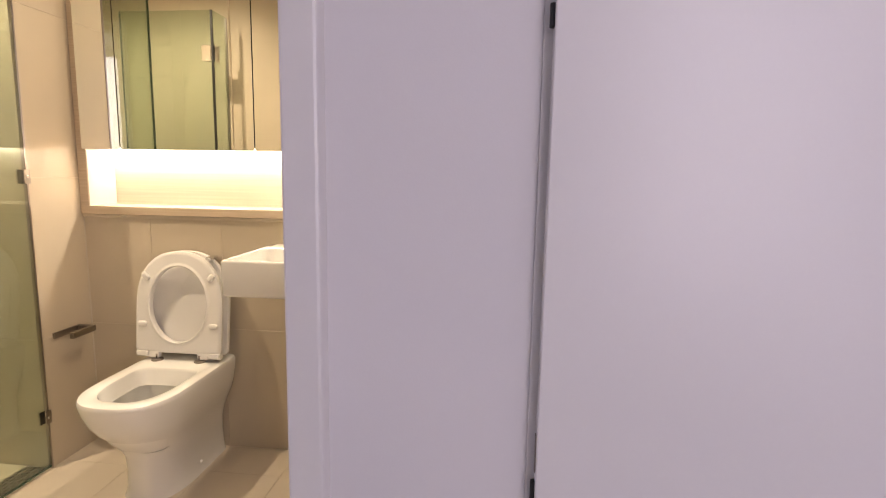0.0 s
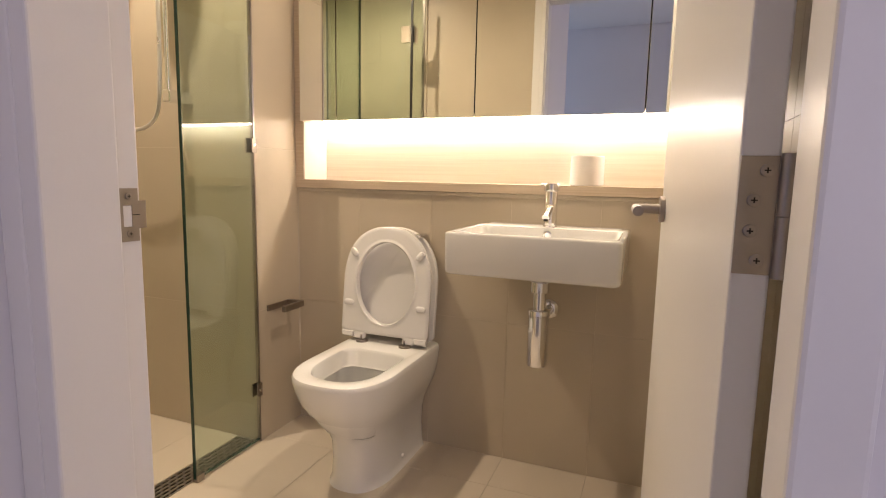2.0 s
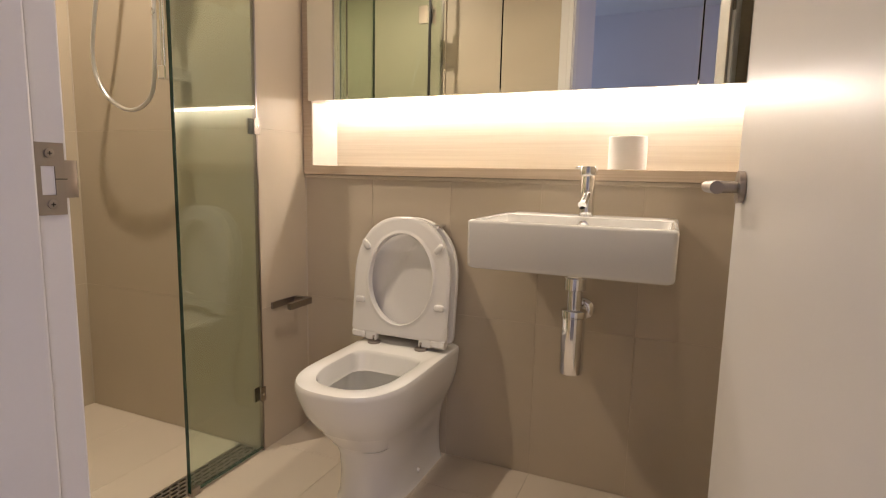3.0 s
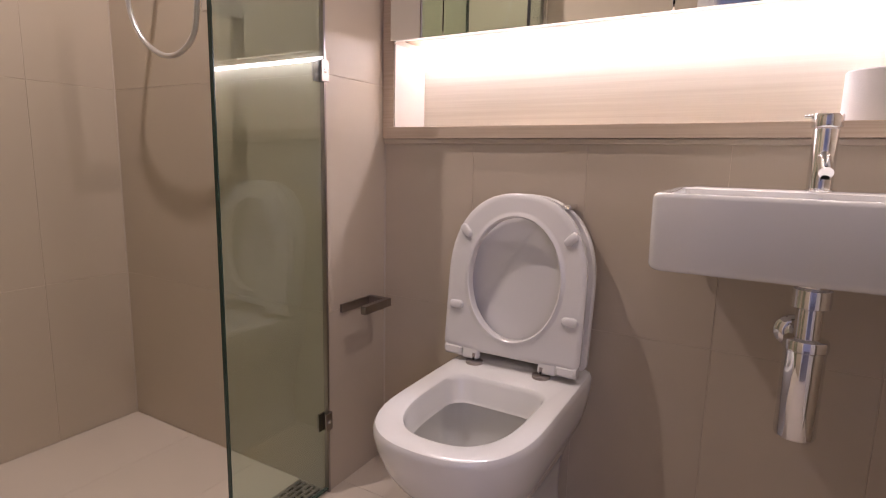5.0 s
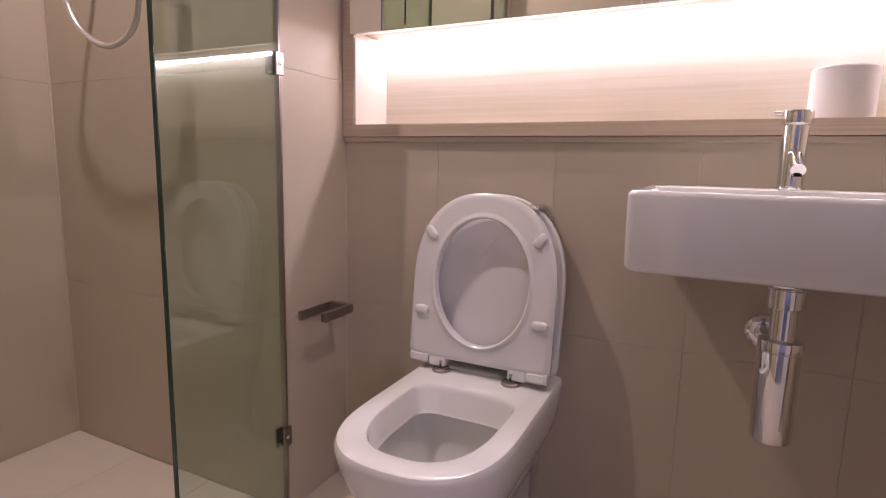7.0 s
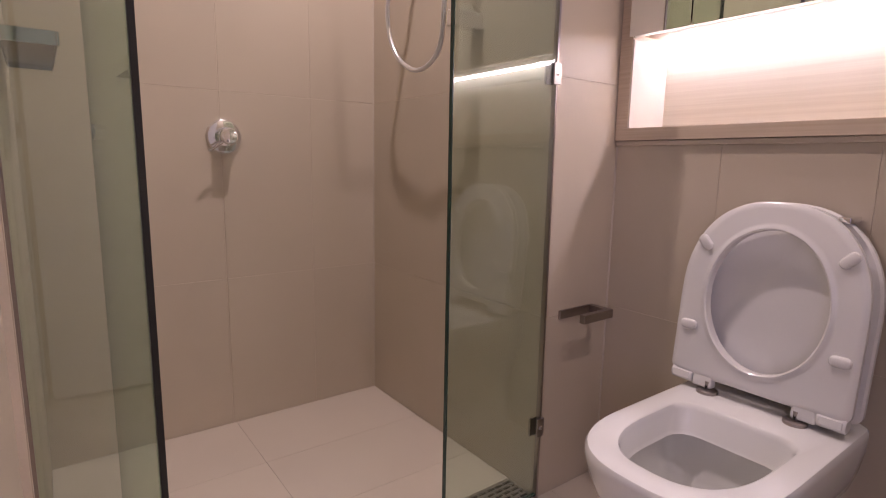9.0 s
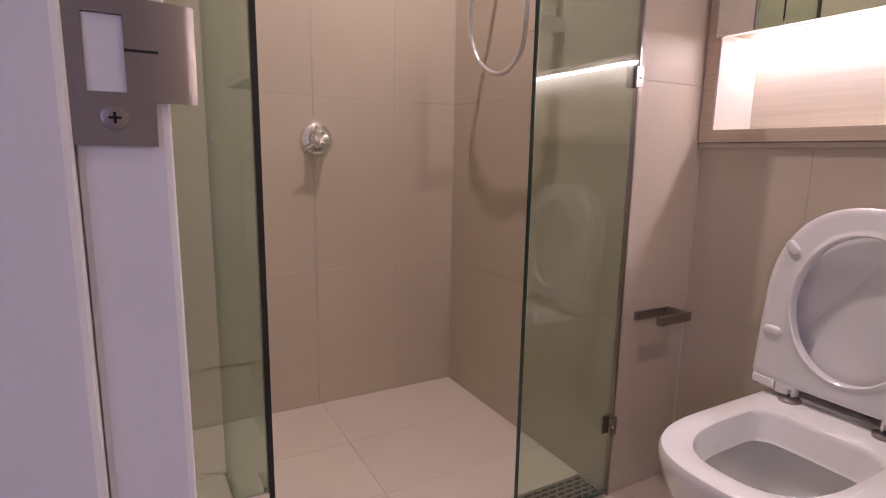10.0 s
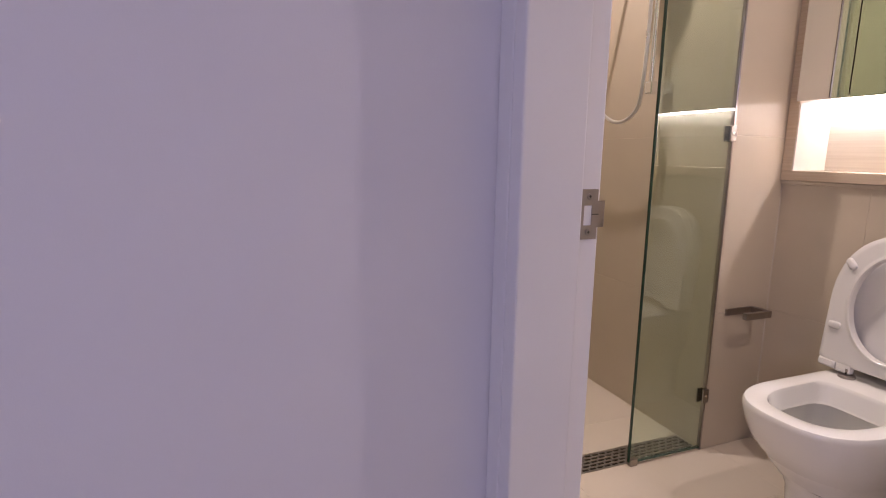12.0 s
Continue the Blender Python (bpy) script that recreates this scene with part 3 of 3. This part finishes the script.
pane("pane", screen, GX0, GX1, -0.551, SHB - 0.002, 0.012, GT)
part("free_edge", box(GX0 - 0.0004, GX1 + 0.0004, -0.5535, -0.551, 0.012, GT), EDGE, screen, "dark green polished glass edge")
part("bottom_edge", box(GX0, GX1, -0.551, SHB - 0.002, 0.0085, 0.012), EDGE, screen)
part("wall_channel", box(GX0 - 0.002, GX1 + 0.002, SHB - 0.006, SHB, 0.0, GT), STEEL, screen, "thin aluminium wall channel")
for z in (1.115, 0.208):
    cl = part("wall_clamp", box(GX1, GX1 + 0.006, -0.254, SHB + 0.007, z - 0.025, z + 0.025, 0.001), STEEL, screen, "steel glass clamp")
    part("clamp_back", box(GX0 - 0.006, GX0, -0.266, SHB - 0.001, z - 0.025, z + 0.025, 0.001), STEEL, cl)
    part("screw", lathe([(0.005, 0), (0.005, 0.0015), (0.003, 0.002)], 14, "x", (GX1 + 0.006, -0.243, z)), CHROME, cl, "", True)
part("floor_clip", box(GX0 - 0.005, GX1 + 0.006, -0.552, -0.522, 0.0, 0.024, 0.001), STEEL, screen, "steel floor clip")

near = thing("shower_screen", "narrow fixed glass panel with black seal and wall channel", "shower screen")
HY = -1.135
pane("pane", near, GX0, GX1, NEAR + 0.001, HY - 0.003, 0.012, GT)
part("wall_channel", box(GX0 - 0.003, GX1 + 0.003, NEAR, NEAR + 0.005, 0, GT), STEEL, near)
part("seal", box(GX0 - 0.001, GX1 + 0.001, HY - 0.003, HY + 0.007, 0.012, GT), BLACK, near, "black vertical seal")
sdoor = thing("shower_door", "glass shower door folded open into the shower", "shower door")
pane("pane", sdoor, -0.575, -0.012, -0.005, 0.005, 0.014, GT)
part("free_edge", box(-0.578, -0.575, -0.0052, 0.0052, 0.014, GT), EDGE, sdoor, "dark green polished glass edge")
part("bottom_edge", box(-0.575, -0.012, -0.005, 0.005, 0.0105, 0.014), EDGE, sdoor)
for z in (1.82, 0.25):
    hg = part("glass_hinge", box(-0.062, -0.008, 0.005, 0.012, z - 0.045, z + 0.045, 0.001), CHROME, sdoor, "chrome glass hinge")
    part("hinge_plate", box(-0.062, -0.008, -0.012, -0.005, z - 0.045, z + 0.045, 0.001), CHROME, hg)
    part("pin", lathe([(0.007, z - 0.046), (0.007, z + 0.046)], 16, "z", (-0.006, 0, 0)), CHROME, hg, "", True)
for z in (1.82, 0.25):
    part("hinge_plate", box(GX1, GX1 + 0.007, HY - 0.055, HY - 0.004, z - 0.045, z + 0.045, 0.001), CHROME, near, "chrome hinge plate")
part("finger_pull", lathe([(0.018, -0.0065), (0.021, -0.0065), (0.021, 0.0065), (0.018, 0.0065), (0.018, -0.0065)], 28, "y", (-0.535, 0, 0.955), caps=False), CHROME, sdoor, "chrome ring of the finger pull", True)
sdoor.matrix_world = pose(0.0, HY + 0.001, 0, 0, 0, 1.5)

# ---- shower fittings ----
mix = thing("shower_mixer", "round chrome shower mixer on the tiled wall", "mixer")
MX, MY, MZ = LEFT, -0.778, 0.968
part("wall_plate", lathe([(0.055, 0.0), (0.055, 0.004), (0.050, 0.010), (0.036, 0.013)], 40, "x", (MX, MY, MZ)), CHROME, mix, "", True)
part("barrel", lathe([(0.030, 0.010), (0.030, 0.040), (0.027, 0.042)], 36, "x", (MX, MY, MZ)), CHROME, mix, "", True)
part("knob", lathe([(0.024, 0.042), (0.025, 0.044), (0.025, 0.066), (0.022, 0.070), (0.010, 0.071)], 32, "x", (MX, MY, MZ)), CHROME, mix, "", True)
part("lever", tube([(MX + 0.055, MY - 0.01, MZ - 0.012), (MX + 0.058, MY - 0.060, MZ - 0.046)], 0.0045, 12), CHROME, mix, "", True)

soap = thing("soap_shelf", "long chrome soap shelf on the tiled shower wall", "soap shelf")
SX0, SX1, SY = -0.60, -0.24, -1.211
part("backplate", box(SX0, SX1, NEAR, NEAR + 0.006, 1.086, 1.110, 0.001), CHROME, soap)
part("tray", box(SX0 + 0.004, SX1 - 0.004, NEAR + 0.0065, SY - 0.0045, 1.098, 1.102, 0.001), STEEL, soap, "brushed steel tray")
part("front_rim", box(SX0, SX1, SY - 0.004, SY, 1.086, 1.110, 0.001), CHROME, soap)
for x in (SX0, SX1 - 0.0035):
    part("end_rim", box(x, x + 0.0035, NEAR + 0.0065, SY - 0.0045, 1.086, 1.110, 0.001), CHROME, soap)

rail = thing("shower_rail", "chrome slide rail with round hand shower and silver hose", "shower")
RX, RY = -0.292, -0.326
part("rail_tube", lathe([(0.0095, 1.262), (0.0095, 2.02)], 20, "z", (RX, RY, 0)), CHROME, rail, "", True)
for z in (1.285, 1.99):
    part("wall_bracket", box(RX - 0.017, RX + 0.017, RY - 0.014, SHB, z - 0.022, z + 0.022, 0.004), CHROME, rail)
part("slider", box(RX - 0.02, RX + 0.02, RY - 0.045, RY + 0.016, 1.90, 1.945, 0.006), CHROME, rail)
part("hand_shower", lathe([(0.012, -0.02), (0.056, 0.0), (0.058, 0.006), (0.058, 0.018), (0.052, 0.021)], 36, "z", (RX, RY - 0.060, 1.945)), CHROME, rail, "round chrome hand shower head", True)
part("handset_grip", tube([(RX, RY - 0.03, 1.84), (RX, RY - 0.035, 1.93), (RX - 0.01, RY - 0.055, 1.95)], 0.0115, 16), CHROME, rail, "", True)
hose_pts = [(RX, RY - 0.03, 1.84), (RX - 0.004, RY - 0.026, 1.70), (RX - 0.012, RY - 0.020, 1.50), (RX - 0.022, RY - 0.018, 1.33), (RX - 0.056, RY - 0.006, 1.222), (RX - 0.126, RY - 0.002, 1.175),
            (RX - 0.206, RY - 0.004, 1.177), (RX - 0.290, RY - 0.008, 1.235), (RX - 0.326, RY - 0.014, 1.34), (RX - 0.290, RY - 0.022, 1.50), (RX - 0.23, RY - 0.020, 1.70), (RX - 0.20, RY + 0.02, 1.90), (RX - 0.20, SHB, 2.02)]
part("hose", tube(smooth_path(hose_pts, 10), 0.0072, 12), HOSE, rail, "silver flexible hose", True)

# ---- ceiling lights ----
for i, (x, y) in enumerate(DOWN):
    dl = thing("downlight", "round white recessed ceiling downlight, lit", "downlight", "ceiling downlights")
    part("trim_ring", lathe([(0.032, -0.004), (0.045, -0.004), (0.047, 0.0), (0.030, 0.0), (0.032, -0.004)], 32, "z", (x, y, H), caps=False), PLASTIC, dl, "", True)
    part("lens", lathe([(0.029, -0.0015), (0.029, -0.0005)], 28, "z", (x, y, H)), LENS, dl, "frosted lit lens")

# ---- floor waste grate along the screen ----
grate = thing("drain_grate", "long slotted steel floor drain beside the shower screen", "drain")
DX0, DX1, DY0, DY1 = -0.106, -0.012, NEAR + 0.004, SHB - 0.004
part("channel", box(DX0, DX1, DY0, DY1, -0.0118, -0.006), DARK, grate, "dark channel")
bm = bmesh.new()
nrow, pitch = 5, (DX1 - DX0 - 0.008) / 5
for k in range(nrow + 1):
    xx = DX0 + k * pitch
    box(xx, xx + 0.008, DY0, DY1, -0.004, -0.0005, bm=bm)
part("frame", bm, GRATE, grate)
bar = None
L = 0.030
cells = int((DY1 - DY0) / L)
for k in range(nrow):
    xx = DX0 + k * pitch + 0.008
    for j in range(cells + 1):
        yy = DY0 + j * L + (L * 0.5 if k % 2 else 0)
        if yy + 0.007 < DY1:
            if bar is None:
                bar = part("bar", box(0, pitch - 0.008, 0, 0.007, -0.004, -0.0006), GRATE, grate)
                ob = bar
            else:
                ob = new("bar", bar.data)
                ob.parent = grate
            ob.location = (xx, yy, 0)

# ---- tiles, each a piece of its wall or floor ----
JG = 0.00046


def piece(name, w, h, mat, cache={}):
    key = (round(w, 4), round(h, 4), mat.name)
    if key not in cache:
        bm = bmesh.new()
        b = 0.0005
        rings = [[(JG, JG, 0), (w - JG, JG, 0), (w - JG, h - JG, 0), (JG, h - JG, 0)], [(JG, JG, T - b), (w - JG, JG, T - b), (w - JG, h - JG, T - b), (JG, h - JG, T - b)],
                 [(JG + b, JG + b, T), (w - JG - b, JG + b, T), (w - JG - b, h - JG - b, T), (JG + b, h - JG - b, T)]]
        loft(rings, bm)
        bmesh.ops.recalc_face_normals(bm, faces=bm.faces)
        me = bpy.data.meshes.new(name)
        bm.to_mesh(me)
        bm.free()
        me.materials.append(mat)
        cache[key] = me
    return cache[key]


def cuts(a, b, joints):
    return [a] + [j for j in sorted(joints) if a + 0.01 < j < b - 0.01] + [b]


def tile_field(parent, origin, u, v, us, vs, mat, name="tile"):
    """Tiles over the grid us x vs in the plane with axes u, v; their faces look along u x v."""
    u, v = Vector(u), Vector(v)
    n = u.cross(v)
    base = Matrix((u, v, n)).transposed().to_4x4()
    for a, b in zip(us, us[1:]):
        for c, d in zip(vs, vs[1:]):
            ob = new(name, piece(name, b - a, d - c, mat))
            ob.parent = parent
            ob.matrix_world = Matrix.Translation(Vector(origin) + u * a + v * c) @ base


ZJ = [0.508, 1.110, 1.712, 2.314]
fld = lambda nm, lb: tagged(new(nm), lb, kind="structure")
zz = cuts(0.0, H, ZJ)
tile_field(fld("wall_tiles_back", "large matt beige wall tiles with fine joints"), (0, BACK + T, 0), (1, 0, 0), (0, 0, 1), cuts(0.004, RIGHT, [0.29 + 0.3 * k for k in range(5)]), cuts(0.0, 0.9655, ZJ), TILE)
tile_field(fld("wall_tiles_nib", "large matt beige wall tiles"), (-T + 0.004, 0, 0), (0, 1, 0), (0, 0, 1), cuts(SHB + 0.0, BACK, []), zz, TILE)
tile_field(fld("wall_tiles_shower_back", "large matt beige wall tiles in the shower"), (0, SHB + T, 0), (1, 0, 0), (0, 0, 1), cuts(LEFT, 0.0035, []), zz, TILE)
tile_field(fld("wall_tiles_shower_side", "large matt beige wall tiles in the shower"), (LEFT - T, 0, 0), (0, 1, 0), (0, 0, 1), cuts(NEAR, SHB, [-0.486, -0.788, -1.09]), zz, TILE)
tile_field(fld("wall_tiles_near", "large matt beige wall tiles in the shower"), (0, NEAR - T, 0), (-1, 0, 0), (0, 0, 1), cuts(-0.02, -LEFT, [0.29, 0.59]), zz, TILE)
tile_field(fld("wall_tiles_right", "large matt beige wall tiles behind the open door"), (RIGHT, 0, 0), (0, -1, 0), (0, 0, 1), cuts(0.003, -NP, [0.285 + 0.3 * k for k in range(4)]), cuts(0.0, 0.96, ZJ) + [1.110, 1.712, 2.314, H], TILE)
ft = fld("floor_tiles", "large pale beige matt floor tiles")
tile_field(ft, (0, 0, -T), (1, 0, 0), (0, 1, 0), cuts(LEFT, DX0 - 0.001, [-0.585, -0.285]), cuts(NEAR, SHB, [-0.78]), FLOOR_TILE)
tile_field(ft, (0, 0, -T), (1, 0, 0), (0, 1, 0), cuts(DX1 + 0.001, RIGHT, [0.29 + 0.3 * k for k in range(5)]), cuts(NP, BACK, [-0.18, -0.78]), FLOOR_TILE)
structure("threshold", box(XL - 0.014, XR + 0.014, OUT + 0.05, NP - 0.001, -0.011, 0.001, 0.002), STEEL, "thin metal threshold strip under the door")

# silicone beads in the corners
SIL = material("silicone", (0.52, 0.465, 0.385), 0.5, vary=0.03)
structure("trim_bead", lathe([(0.003, 0.002), (0.003, H - 0.01)], 8, "z", (LEFT + 0.0005, SHB - 0.0005, 0)), SIL, "pale silicone bead in the tiled corner", True)
structure("trim_bead", lathe([(0.003, 0.002), (0.003, 0.95)], 8, "z", (0.0045, BACK - 0.0005, 0)), SIL, "pale silicone bead in the tiled corner", True)
